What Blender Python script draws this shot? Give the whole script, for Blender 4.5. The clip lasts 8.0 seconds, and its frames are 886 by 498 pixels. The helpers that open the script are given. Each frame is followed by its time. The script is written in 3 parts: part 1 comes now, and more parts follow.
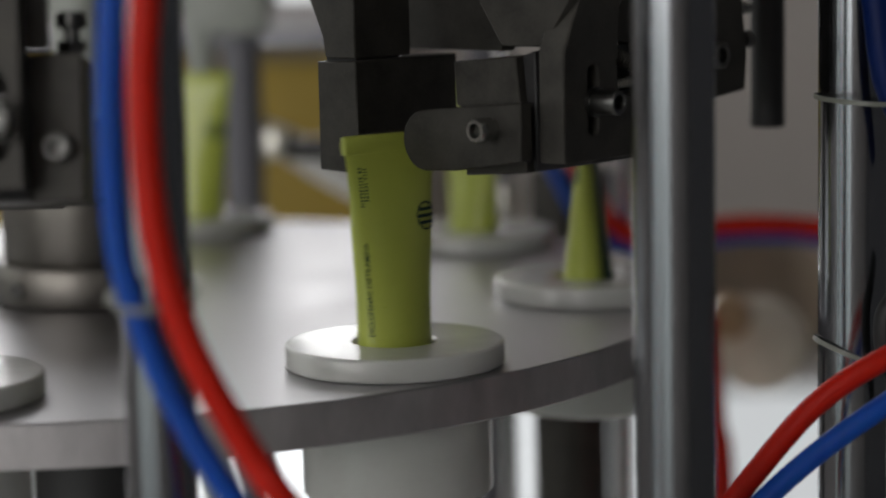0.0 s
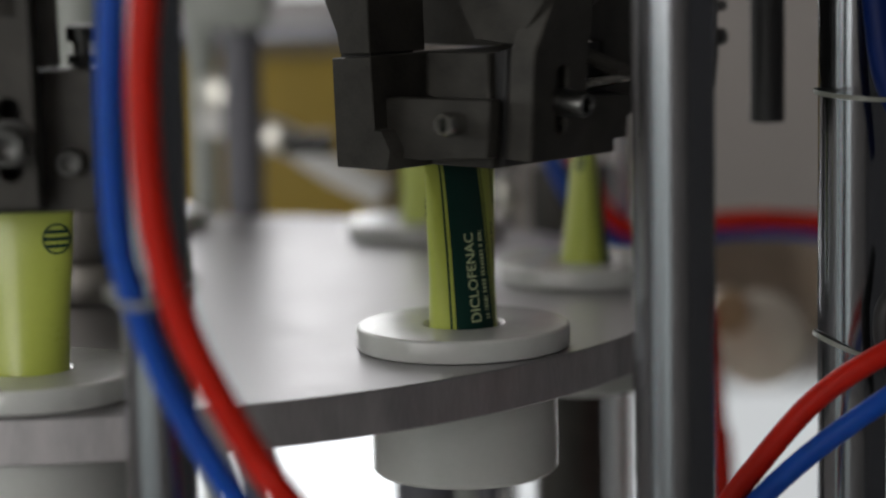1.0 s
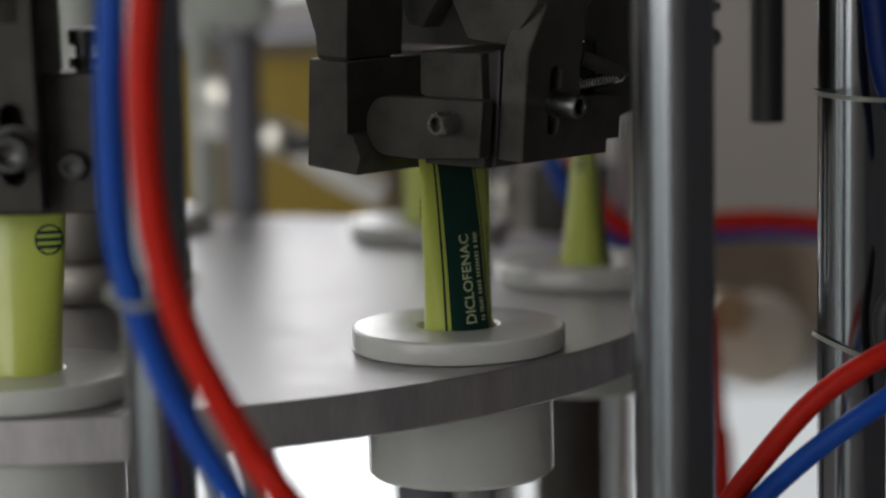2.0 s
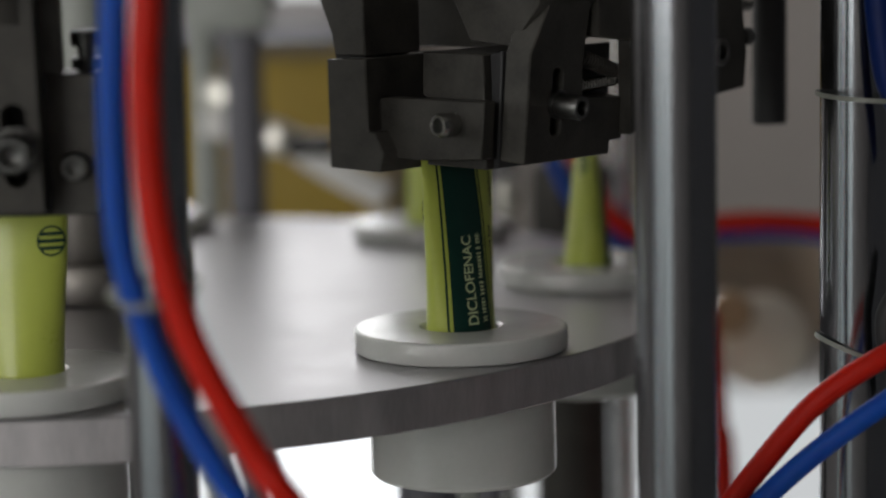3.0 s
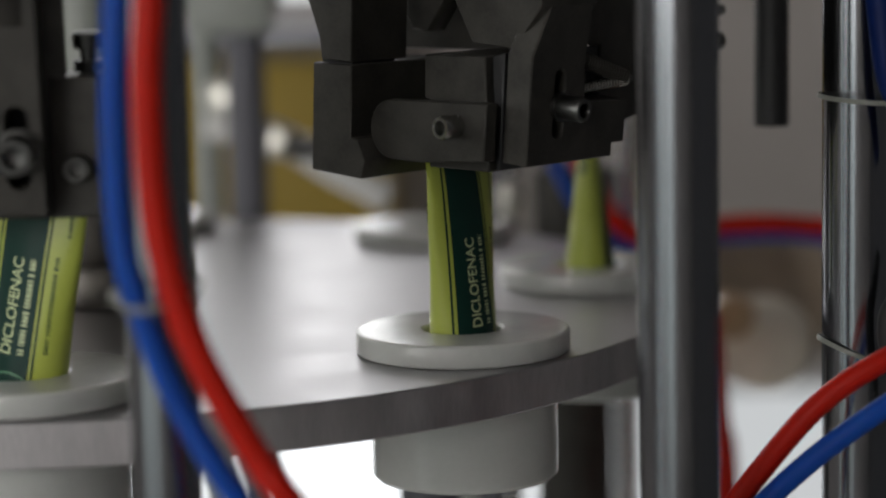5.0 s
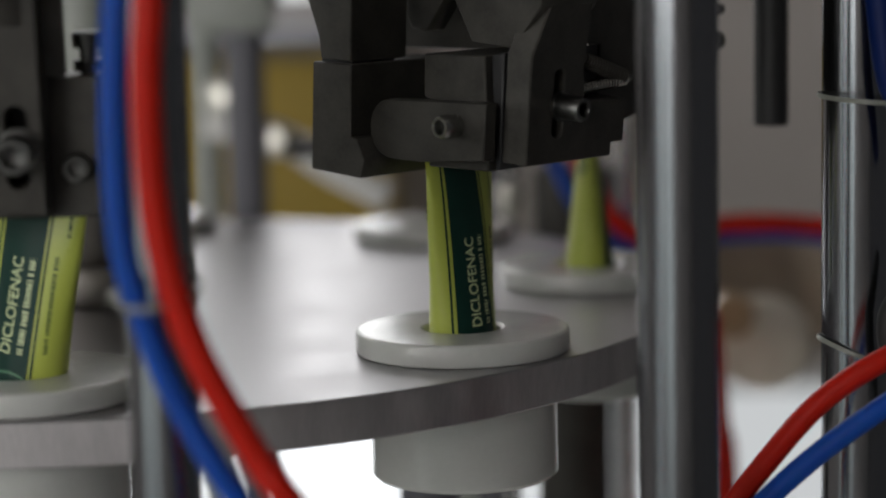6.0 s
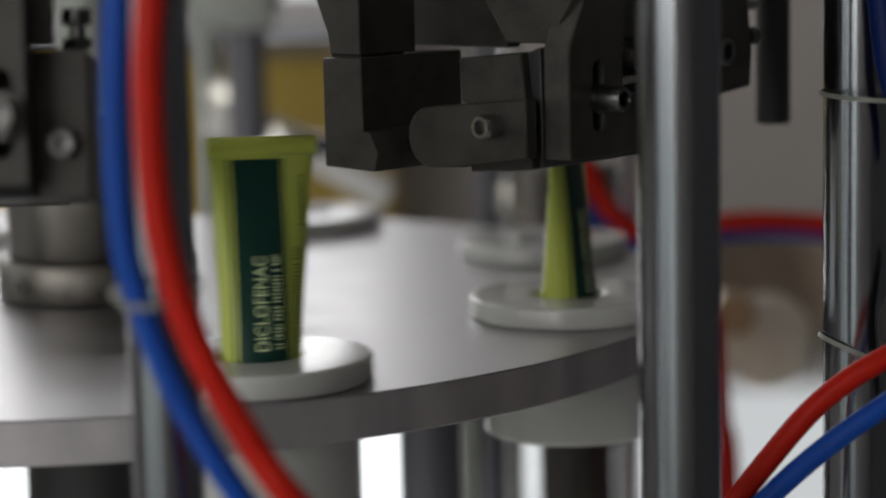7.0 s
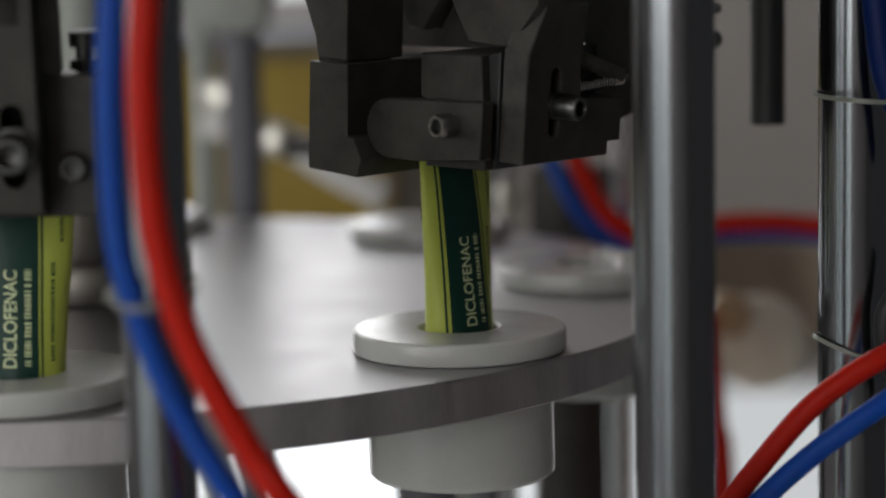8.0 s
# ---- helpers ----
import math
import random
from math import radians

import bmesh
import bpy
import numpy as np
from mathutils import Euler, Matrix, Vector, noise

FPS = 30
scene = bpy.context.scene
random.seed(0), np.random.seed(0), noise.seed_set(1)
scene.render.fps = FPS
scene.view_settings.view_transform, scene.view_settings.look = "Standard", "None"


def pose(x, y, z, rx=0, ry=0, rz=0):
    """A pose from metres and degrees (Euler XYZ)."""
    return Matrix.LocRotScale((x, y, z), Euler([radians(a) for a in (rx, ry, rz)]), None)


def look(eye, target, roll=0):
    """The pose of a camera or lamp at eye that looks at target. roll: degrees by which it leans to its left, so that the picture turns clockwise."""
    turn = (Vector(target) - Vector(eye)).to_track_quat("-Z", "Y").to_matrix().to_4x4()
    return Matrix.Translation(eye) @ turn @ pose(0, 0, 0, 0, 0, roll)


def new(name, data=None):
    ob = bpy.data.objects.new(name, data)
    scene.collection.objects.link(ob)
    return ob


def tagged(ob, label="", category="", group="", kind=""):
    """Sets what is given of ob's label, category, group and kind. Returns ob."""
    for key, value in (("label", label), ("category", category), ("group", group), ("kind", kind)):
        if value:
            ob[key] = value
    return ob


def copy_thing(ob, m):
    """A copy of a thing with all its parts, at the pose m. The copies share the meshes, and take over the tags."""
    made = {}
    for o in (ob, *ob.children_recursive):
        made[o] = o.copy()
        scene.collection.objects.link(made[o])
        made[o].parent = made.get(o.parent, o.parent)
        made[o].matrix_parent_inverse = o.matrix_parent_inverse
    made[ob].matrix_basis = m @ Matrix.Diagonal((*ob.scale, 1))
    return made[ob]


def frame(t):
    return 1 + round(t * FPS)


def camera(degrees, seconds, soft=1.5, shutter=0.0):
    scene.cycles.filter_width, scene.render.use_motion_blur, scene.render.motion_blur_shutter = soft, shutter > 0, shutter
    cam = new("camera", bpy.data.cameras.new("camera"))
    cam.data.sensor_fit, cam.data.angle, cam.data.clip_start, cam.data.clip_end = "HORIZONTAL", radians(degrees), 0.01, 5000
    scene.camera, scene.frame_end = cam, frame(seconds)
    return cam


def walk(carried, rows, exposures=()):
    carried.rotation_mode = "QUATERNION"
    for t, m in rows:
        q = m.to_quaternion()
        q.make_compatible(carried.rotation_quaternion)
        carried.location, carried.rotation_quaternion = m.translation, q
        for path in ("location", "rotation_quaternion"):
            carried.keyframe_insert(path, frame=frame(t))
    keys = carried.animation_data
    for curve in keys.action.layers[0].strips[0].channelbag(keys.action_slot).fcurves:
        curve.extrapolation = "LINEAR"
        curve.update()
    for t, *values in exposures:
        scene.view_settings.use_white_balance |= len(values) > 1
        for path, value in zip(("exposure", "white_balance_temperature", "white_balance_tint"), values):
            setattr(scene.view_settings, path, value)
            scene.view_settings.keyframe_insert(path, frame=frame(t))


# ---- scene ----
# Table top of the indexing machine is z = 0; the hall floor lies 0.95 m below it.
cam = camera(22.15, 8.0, soft=2.0, shutter=0.5)
cam.data.dof.use_dof = True
cam.data.dof.focus_distance = 0.80
cam.data.dof.aperture_fstop = 4.6

EYE = Vector((0.0, 0.0, 0.1547))
FOCAL = 4005.0


def aim(dx, dy):
    """The camera's pose with the small hand-held drift (dx, dy)."""
    base = look(EYE, EYE + Vector((0, math.cos(0.1423), -math.sin(0.1423))), roll=-1.26)
    return base @ Matrix.Rotation(math.atan(dx / FOCAL), 4, "Y") @ Matrix.Rotation(math.atan(dy / FOCAL), 4, "X")


walk(cam, [(t, aim(dx, dy)) for t, dx, dy in (
    (0.0, -9, 7), (0.5, -9, 6), (0.75, -9, 2), (1.0, -9.5, -1.5), (1.5, -12, -2), (2.2, -9, 0), (3.0, -6, 1.5), (3.5, -3, 3), (4.0, 0, 0),
    (4.5, -1, 5.5), (5.2, -2.5, 5.5), (6.0, -3, 4.5), (6.5, 1.5, 1.5), (7.0, 0, 1), (7.5, -4.5, 4), (8.0, -9, 3))])

# ---- light ----
world = bpy.data.worlds.new("sky")
scene.world = world
world.use_nodes = True
sky = world.node_tree.nodes.new("ShaderNodeTexSky")
sky.sky_type = "NISHITA"
sky.sun_disc = False
sky.sun_elevation, sky.sun_rotation = radians(35), radians(120)
back = world.node_tree.nodes["Background"]
back.inputs[1].default_value = 0.1
world.node_tree.links.new(sky.outputs[0], back.inputs[0])


def window_light(name, m, w, h, watts, tint):
    data = bpy.data.lights.new(name, "AREA")
    data.shape, data.size, data.size_y, data.energy, data.color = "RECTANGLE", w, h, watts, tint
    ob = new(name, data)
    ob.matrix_world = m
    return ob


window_light("window_daylight", look((-0.90, 2.93, 0.785), (-0.90, 0, 0.785)), 1.58, 1.40, 10.5, (1.0, 0.955, 0.945))
window_light("window_daylight", look((-1.55, -2.40, 0.75), (-1.55, 0, 0.75)), 1.5, 1.3, 26, (1.0, 0.952, 0.935))
window_light("window_daylight", look((-2.43, -1.35, 0.75), (0, -1.35, 0.75)), 1.7, 1.3, 20, (1.0, 0.952, 0.935))
# Weak fill added at the rear west to lift pipe, pillars and far table.
window_light("window_daylight", look((-2.43, 1.70, 0.75), (0, 1.70, 0.75)), 1.5, 1.2, 3.5, (1.0, 0.955, 0.945))
scene.view_settings.exposure = 0.0


# ---- materials ----
def material(name, colour, rough=0.5, metal=0.0, vary=0.12, scale=40.0, bump=0.05, fine=400.0, stretch=(1, 1, 1), coat=0.0, aniso=0.0, spec=0.5):
    """A surface whose colour, gloss and relief vary at two scales."""
    m = bpy.data.materials.new(name)
    m.use_nodes = True
    n, l = m.node_tree.nodes, m.node_tree.links
    p = n["Principled BSDF"]
    co, mp = n.new("ShaderNodeTexCoord"), n.new("ShaderNodeMapping")
    mp.inputs["Scale"].default_value = stretch
    l.new(co.outputs["Object"], mp.inputs[0])
    big, small = n.new("ShaderNodeTexNoise"), n.new("ShaderNodeTexNoise")
    for t, s, d in ((big, scale, 4), (small, fine, 3)):
        t.inputs["Scale"].default_value, t.inputs["Detail"].default_value = s, d
        l.new(mp.outputs[0], t.inputs["Vector"])
    mix = n.new("ShaderNodeMath")
    mix.operation = "MULTIPLY_ADD"
    l.new(small.outputs[0], mix.inputs[0])
    mix.inputs[1].default_value = 0.4
    l.new(big.outputs[0], mix.inputs[2])
    ramp = n.new("ShaderNodeValToRGB")
    ramp.color_ramp.elements[0].position, ramp.color_ramp.elements[1].position = 0.45, 0.95
    ramp.color_ramp.elements[0].color = (*[c * (1 - vary) for c in colour], 1)
    ramp.color_ramp.elements[1].color = (*[min(1, c * (1 + vary)) for c in colour], 1)
    l.new(mix.outputs[0], ramp.inputs[0])
    l.new(ramp.outputs[0], p.inputs["Base Color"])
    rr = n.new("ShaderNodeMapRange")
    rr.inputs["From Min"].default_value, rr.inputs["From Max"].default_value = 0.4, 1.0
    rr.inputs["To Min"].default_value, rr.inputs["To Max"].default_value = rough * 0.85, min(1, rough * 1.2)
    l.new(mix.outputs[0], rr.inputs[0])
    l.new(rr.outputs[0], p.inputs["Roughness"])
    b = n.new("ShaderNodeBump")
    b.inputs["Strength"].default_value, b.inputs["Distance"].default_value = bump, 0.0004
    l.new(small.outputs[0], b.inputs["Height"])
    l.new(b.outputs[0], p.inputs["Normal"])
    p.inputs["Metallic"].default_value = metal
    p.inputs["Coat Weight"].default_value = coat
    p.inputs["Specular IOR Level"].default_value = spec
    p.inputs["Anisotropic"].default_value = aniso
    return m


ALUMINIUM = material("milled_aluminium", (0.42, 0.415, 0.425), 0.36, 1.0, 0.07, 24, 0.10, 500)
EDGE_ALU = material("turned_aluminium_edge", (0.50, 0.485, 0.49), 0.60, 1.0, 0.20, 70, 0.35, 700, (1, 1, 0.25))
WHITE_POM = material("white_acetal", (0.555, 0.568, 0.545), 0.20, 0.0, 0.05, 45, 0.012, 420, coat=0.12)
WHITE_POM.node_tree.nodes["Principled BSDF"].inputs["Subsurface Weight"].default_value = 0.9
WHITE_POM.node_tree.nodes["Principled BSDF"].inputs["Subsurface Scale"].default_value = 0.005
WHITE_POM.node_tree.nodes["Principled BSDF"].inputs["Subsurface Radius"].default_value = (0.95, 1.0, 0.95)
BLACK_STEEL = material("blackened_steel", (0.044, 0.0415, 0.036), 0.46, 0.35, 0.38, 90, 0.16, 700)
DARK_STEEL = material("dark_turned_steel", (0.17, 0.16, 0.145), 0.40, 1.0, 0.2, 60, 0.06, 600)
STEEL = material("bright_steel", (0.55, 0.55, 0.55), 0.22, 1.0, 0.10, 80, 0.05, 700)
CHROME = material("ground_chrome_bar", (0.285, 0.295, 0.315), 0.18, 1.0, 0.06, 40, 0.03, 800, (1, 1, 0.1))
SCREW = material("oiled_socket_screw", (0.14, 0.14, 0.135), 0.33, 1.0, 0.2, 200, 0.08, 1500)
BRIGHT_SCREW = material("worn_socket_screw", (0.38, 0.38, 0.36), 0.24, 1.0, 0.3, 250, 0.15, 1500)
MIRROR = material("polished_steel", (0.74, 0.73, 0.66), 0.36, 1.0, 0.05, 80, 0.02, 700)
TUBE_GREEN = material("lime_laminate", (0.46, 0.53, 0.09), 0.30, 0.0, 0.05, 60, 0.04, 700, coat=0.2)
INK_GREEN = material("dark_green_print", (0.008, 0.040, 0.030), 0.42, 0.0, 0.10, 60, 0.03, 700, coat=0.03, spec=0.2)
INK_MID = material("mid_green_print", (0.10, 0.26, 0.14), 0.4, 0.0, 0.05, 80, 0.02)
INK_PALE = material("pale_print", (0.62, 0.72, 0.40), 0.4, 0.0, 0.05, 80, 0.02)
RED_HOSE = material("red_polyurethane_hose", (0.52, 0.015, 0.006), 0.48, 0.0, 0.10, 40, 0.03, 500, spec=0.18)
BLUE_HOSE = material("blue_polyurethane_hose", (0.009, 0.072, 0.39), 0.48, 0.0, 0.10, 40, 0.03, 500, spec=0.18)
# Darker copy of the blue hose: the shade at upper right is put into its colour.
SHADED_BLUE_HOSE = material("shaded_blue_polyurethane_hose", (0.002, 0.013, 0.09), 0.45, 0.0, 0.10, 40, 0.03, 500, spec=0.2)
for hose_skin in (RED_HOSE, BLUE_HOSE):
    hose_skin.node_tree.nodes["Principled BSDF"].inputs["Subsurface Weight"].default_value = 0.35
    hose_skin.node_tree.nodes["Principled BSDF"].inputs["Subsurface Scale"].default_value = 0.004
TIE = material("milky_nylon_tie", (0.23, 0.24, 0.21), 0.4, 0.0, 0.05, 100, 0.03)
RUBBER = material("black_rubber", (0.016, 0.016, 0.017), 0.5, 0.0, 0.2, 80, 0.08)
WHITE_PAINT = material("white_enamel", (0.86, 0.86, 0.83), 0.25, 0.0, 0.03, 12, 0.04, 120)
GREY_PAINT = material("grey_wall_paint", (0.53, 0.49, 0.465), 0.8, 0.0, 0.06, 3, 0.1, 60)
CEIL_PAINT = material("ceiling_paint", (0.40, 0.385, 0.375), 0.85, 0.0, 0.05, 3, 0.1, 60)
FLOOR_RESIN = material("grey_floor_resin", (0.30, 0.31, 0.31), 0.35, 0.0, 0.10, 4, 0.05, 80)
# For the unseen east wall: dark so posts and jaws get less bounced light.
UNSEEN_DARK_WALL = material("unseen_bounce_cutting_wall", (0.10, 0.10, 0.105), 0.8, 0.0, 0.06, 3, 0.1, 60)
OCHRE = material("ochre_board", (0.43, 0.30, 0.05), 0.6, 0.0, 0.12, 8, 0.05, 90)
GREY_METAL = material("grey_powder_coat", (0.13, 0.13, 0.15), 0.45, 0.0, 0.08, 20, 0.06, 300)
LIGHT_METAL = material("light_grey_powder_coat", (0.33, 0.35, 0.32), 0.45, 0.0, 0.06, 20, 0.06, 300)
# Lit and dark sides of the housing's hollow face, put into two colours.
BOWL_BRIGHT = material("bowl_bright_spot", (0.95, 0.86, 0.72), 0.5, 0.0, 0.08, 40, 0.06, 300)
BOWL_DARK = material("bowl_dark_side", (0.56, 0.40, 0.23), 0.4, 0.0, 0.2, 60, 0.05, 300)
BRONZE = material("bronze_housing", (0.50, 0.42, 0.33), 0.40, 0.0, 0.25, 26, 0.06, 300)


# ---- mesh helpers ----
def part(name, bm, mat, parent=None, label="", smooth=40):
    data = bpy.data.meshes.new(name)
    bmesh.ops.recalc_face_normals(bm, faces=bm.faces)
    bm.to_mesh(data)
    bm.free()
    data.materials.append(mat)
    if smooth:
        data.shade_smooth()
        data.set_sharp_from_angle(angle=radians(smooth))
    ob = new(name, data)
    ob.parent = parent
    return tagged(ob, label)


def thing(name, label, category, group="", kind="", m=None):
    ob = new(name)
    ob.empty_display_size = 0.02
    if m is not None:
        ob.matrix_world = m
    return tagged(ob, label, category, group, kind)


def add_box(bm, x0, x1, y0, y1, z0, z1, bevel=0.0006):
    made = bmesh.ops.create_cube(bm, size=1.0, matrix=Matrix.Translation(((x0 + x1) / 2, (y0 + y1) / 2, (z0 + z1) / 2)) @ Matrix.Diagonal((x1 - x0, y1 - y0, z1 - z0, 1)))
    if bevel:
        edges = {e for v in made["verts"] for e in v.link_edges}
        bmesh.ops.bevel(bm, geom=list(edges), offset=bevel, segments=2, affect="EDGES", profile=0.5)
    return bm


def box(*args, **kw):
    return add_box(bmesh.new(), *args, **kw)


def lathe(profile, segs=48, m=None, bm=None):
    """Turns a closed or open profile of (radius, height) about z."""
    bm = bm or bmesh.new()
    rings = []
    m = m or Matrix()
    for r, z in profile:
        if r < 1e-6:
            rings.append([bm.verts.new(m @ Vector((0, 0, z)))] * segs)
        else:
            rings.append([bm.verts.new(m @ Vector((r * math.cos(a), r * math.sin(a), z))) for a in (2 * math.pi * i / segs for i in range(segs))])
    for a, b in zip(rings, rings[1:]):
        for i in range(segs):
            j = (i + 1) % segs
            vs = list(dict.fromkeys((a[i], a[j], b[j], b[i])))
            if len(vs) > 2:
                bm.faces.new(vs)
    return bm


def rod(r, z0, z1, c=0.0006, segs=40, m=None, bm=None):
    return lathe([(0, z0), (r - c, z0), (r, z0 + c), (r, z1 - c), (r - c, z1), (0, z1)], segs, m, bm)


def prism(outer, depth, axis="Y", at=0.0, holes=(), bevel=0.0005):
    """A flat plate cut to an outline with holes, extruded along an axis. Outline points are the other two coordinates in order."""
    bm = bmesh.new()
    edges = []
    for loop in (outer, *holes):
        vs = [bm.verts.new((u, v, 0)) for u, v in loop]
        edges += [bm.edges.new((a, b)) for a, b in zip(vs, vs[1:] + vs[:1])]
    bmesh.ops.triangle_fill(bm, edges=edges, use_beauty=True)
    faces = list(bm.faces)
    ext = bmesh.ops.extrude_face_region(bm, geom=faces)
    for v in ext["geom"]:
        if isinstance(v, bmesh.types.BMVert):
            v.co.z += depth
    bmesh.ops.recalc_face_normals(bm, faces=bm.faces)
    if bevel:
        sharp = [e for e in bm.edges if len(e.link_faces) == 2 and e.calc_face_angle(0) > 0.6]
        bmesh.ops.bevel(bm, geom=sharp, offset=bevel, segments=1, affect="EDGES")
    for v in bm.verts:
        u, w, d = v.co
        v.co = {"X": (at + d, u, w), "Y": (u, at + d, w), "Z": (u, w, at + d)}[axis]
    return bm


def capsule(cu, cv, hu, hv, n=8):
    """Outline of an upright slot."""
    pts = []
    for i in range(n + 1):
        a = math.pi * i / n
        pts.append((cu + hu * math.cos(a), cv + hv + hu * math.sin(a)))
    for i in range(n + 1):
        a = math.pi + math.pi * i / n
        pts.append((cu + hu * math.cos(a), cv - hv + hu * math.sin(a)))
    return pts


def smooth_line(pts, per=10):
    """A Catmull-Rom line through points."""
    p = [Vector(q) for q in pts]
    p = [2 * p[0] - p[1]] + p + [2 * p[-1] - p[-2]]
    out = []
    for a, b, c, d in zip(p, p[1:], p[2:], p[3:]):
        for i in range(per):
            t = i / per
            out.append(0.5 * ((2 * b) + (c - a) * t + (2 * a - 5 * b + 4 * c - d) * t * t + (3 * b - 3 * c + d - a) * t ** 3))
    return out + [p[-2]]


def sweep(pts, r, segs=20, per=10, closed=False):
    line = smooth_line(pts, per)
    bm = bmesh.new()
    rings = []
    up = Vector((0.12, 1, 0.05)).normalized()
    for i, q in enumerate(line):
        d = (line[min(i + 1, len(line) - 1)] - line[max(i - 1, 0)]).normalized()
        u = d.cross(up).normalized()
        v = d.cross(u)
        rings.append([bm.verts.new(q + (u * math.cos(a) + v * math.sin(a)) * r) for a in (2 * math.pi * k / segs for k in range(segs))])
    for a, b in zip(rings, rings[1:]):
        for i in range(segs):
            bm.faces.new((a[i], a[(i + 1) % segs], b[(i + 1) % segs], b[i]))
    bm.faces.new(rings[0])
    bm.faces.new(rings[-1])
    return bm


def screw_head(r, h):
    """A socket head with its recess, standing on z = 0."""
    return lathe([(0, 0), (r * 0.97, 0), (r, h * 0.06), (r, h * 0.86), (r * 0.88, h), (r * 0.62, h), (r * 0.56, h * 0.94), (r * 0.56, h * 0.4), (0, h * 0.34)], 28)


# ---- hall ----
FLOOR_Z, CEIL_Z = -0.95, 1.9
part("floor", box(-2.65, 2.2, -2.6, 3.15, FLOOR_Z - 0.1, FLOOR_Z, bevel=0), FLOOR_RESIN, smooth=0)
tagged(bpy.data.objects["floor"], "grey resin floor of the machine hall", "floor", kind="structure")
tagged(part("ceiling", box(-2.65, 2.2, -2.6, 3.15, CEIL_Z, CEIL_Z + 0.1, bevel=0), CEIL_PAINT, smooth=0), "plain grey painted ceiling of the hall", "ceiling", kind="structure")


def wall_with_window(name, at, a0, a1, w0, w1, z0, z1, thick=0.15):
    bm = bmesh.new()
    for u0, u1, v0, v1 in ((a0, w0, FLOOR_Z, CEIL_Z), (w1, a1, FLOOR_Z, CEIL_Z), (w0, w1, FLOOR_Z, z0), (w0, w1, z1, CEIL_Z)):
        add_box(bm, u0, u1, at, at + thick, v0, v1, 0)
    return tagged(part(name, bm, GREY_PAINT, smooth=0), "matt grey painted wall with a window opening", "wall", kind="structure")


# The low opening is added; glow seen through it gives the white under the table.
bm = bmesh.new()
for u0, u1, v0, v1 in ((-2.65, -1.71, -0.47, CEIL_Z), (-0.09, 2.2, -0.47, CEIL_Z), (-1.71, -0.09, -0.47, 0.07), (-1.71, -0.09, 1.5, CEIL_Z), (-2.65, -1.2, FLOOR_Z, -0.47), (1.0, 2.2, FLOOR_Z, -0.47), (-1.2, 1.0, FLOOR_Z, -0.91)):
    add_box(bm, u0, u1, 3.0, 3.15, v0, v1, 0)
tagged(part("wall_north", bm, GREY_PAINT, smooth=0), "matt grey painted wall with a high window opening and an added low opening", "wall", kind="structure")
wall_with_window("wall_south", -2.6, -2.65, 2.05, -2.35, -0.90, -0.86, 1.4)
# The rear opening is added for the weak fill lamp.
bm = bmesh.new()
for u0, u1, v0, v1 in ((-2.45, -2.25, FLOOR_Z, CEIL_Z), (-0.45, 0.9, FLOOR_Z, CEIL_Z), (2.5, 3.0, FLOOR_Z, CEIL_Z), (-2.25, -0.45, FLOOR_Z, -0.86), (-2.25, -0.45, 1.4, CEIL_Z), (0.9, 2.5, FLOOR_Z, 0.1), (0.9, 2.5, 1.4, CEIL_Z)):
    add_box(bm, -2.65, -2.5, u0, u1, v0, v1, 0)
tagged(part("wall_west", bm, GREY_PAINT, smooth=0), "matt grey painted wall with a window opening and an added rear opening", "wall", kind="structure")
tagged(part("wall_east", box(2.05, 2.2, -2.6, 3.0, FLOOR_Z, CEIL_Z, bevel=0), UNSEEN_DARK_WALL, smooth=0), "unseen plain wall kept dark to cut bounced light", "wall", kind="structure")

glow = bpy.data.materials.new("graded_white_glow")
glow.use_nodes = True
glow.node_tree.nodes.clear()
shine, out = glow.node_tree.nodes.new("ShaderNodeEmission"), glow.node_tree.nodes.new("ShaderNodeOutputMaterial")
shine.inputs[0].default_value, shine.inputs[1].default_value = (0.95, 0.98, 1.0, 1), 1.5
glow.node_tree.links.new(shine.outputs[0], out.inputs[0])
place, split, fade = (glow.node_tree.nodes.new("ShaderNode" + k) for k in ("TexCoord", "SeparateXYZ", "MapRange"))
glow.node_tree.links.new(place.outputs["Object"], split.inputs[0])
glow.node_tree.links.new(split.outputs[0], fade.inputs[0])
# Glow set strong at left, weak at right, to imitate the bright deck.
fade.inputs["From Min"].default_value, fade.inputs["From Max"].default_value = -0.1, 0.45
fade.inputs["To Min"].default_value, fade.inputs["To Max"].default_value = 1.6, 0.60
glow.node_tree.links.new(fade.outputs[0], shine.inputs[1])
tagged(part("backdrop", box(-2.6, 2.2, 3.55, 3.60, -1.4, 2.2, bevel=0), glow, smooth=0), "glowing sheet behind the wall openings, brighter to the left", "backdrop", kind="structure")

dim = glow.copy()
dim.name = "daylight_on_paving_outside"
for link in list(dim.node_tree.links):
    if link.to_socket.name == "Strength":
        dim.node_tree.links.remove(link)
dim.node_tree.nodes["Emission"].inputs[1].default_value = 0.75
dim.node_tree.nodes["Emission"].inputs[0].default_value = (0.90, 1.0, 0.96, 1)
tagged(part("backdrop_south", box(-3.6, 1.2, -3.20, -3.15, -1.6, 2.2, bevel=0), dim, smooth=0), "overcast daylight outside the side window", "backdrop", kind="structure")
tagged(part("backdrop_west", box(-3.70, -3.65, -3.2, 3.4, -1.6, 2.2, bevel=0), dim, smooth=0), "overcast daylight outside the side window", "backdrop", kind="structure")

# ---- machine base ----
CX, CY = -0.1503, 0.9698
R_STATION, R_TABLE = 0.215, 0.2572
REST = 47.1
DECK_Z = -0.42
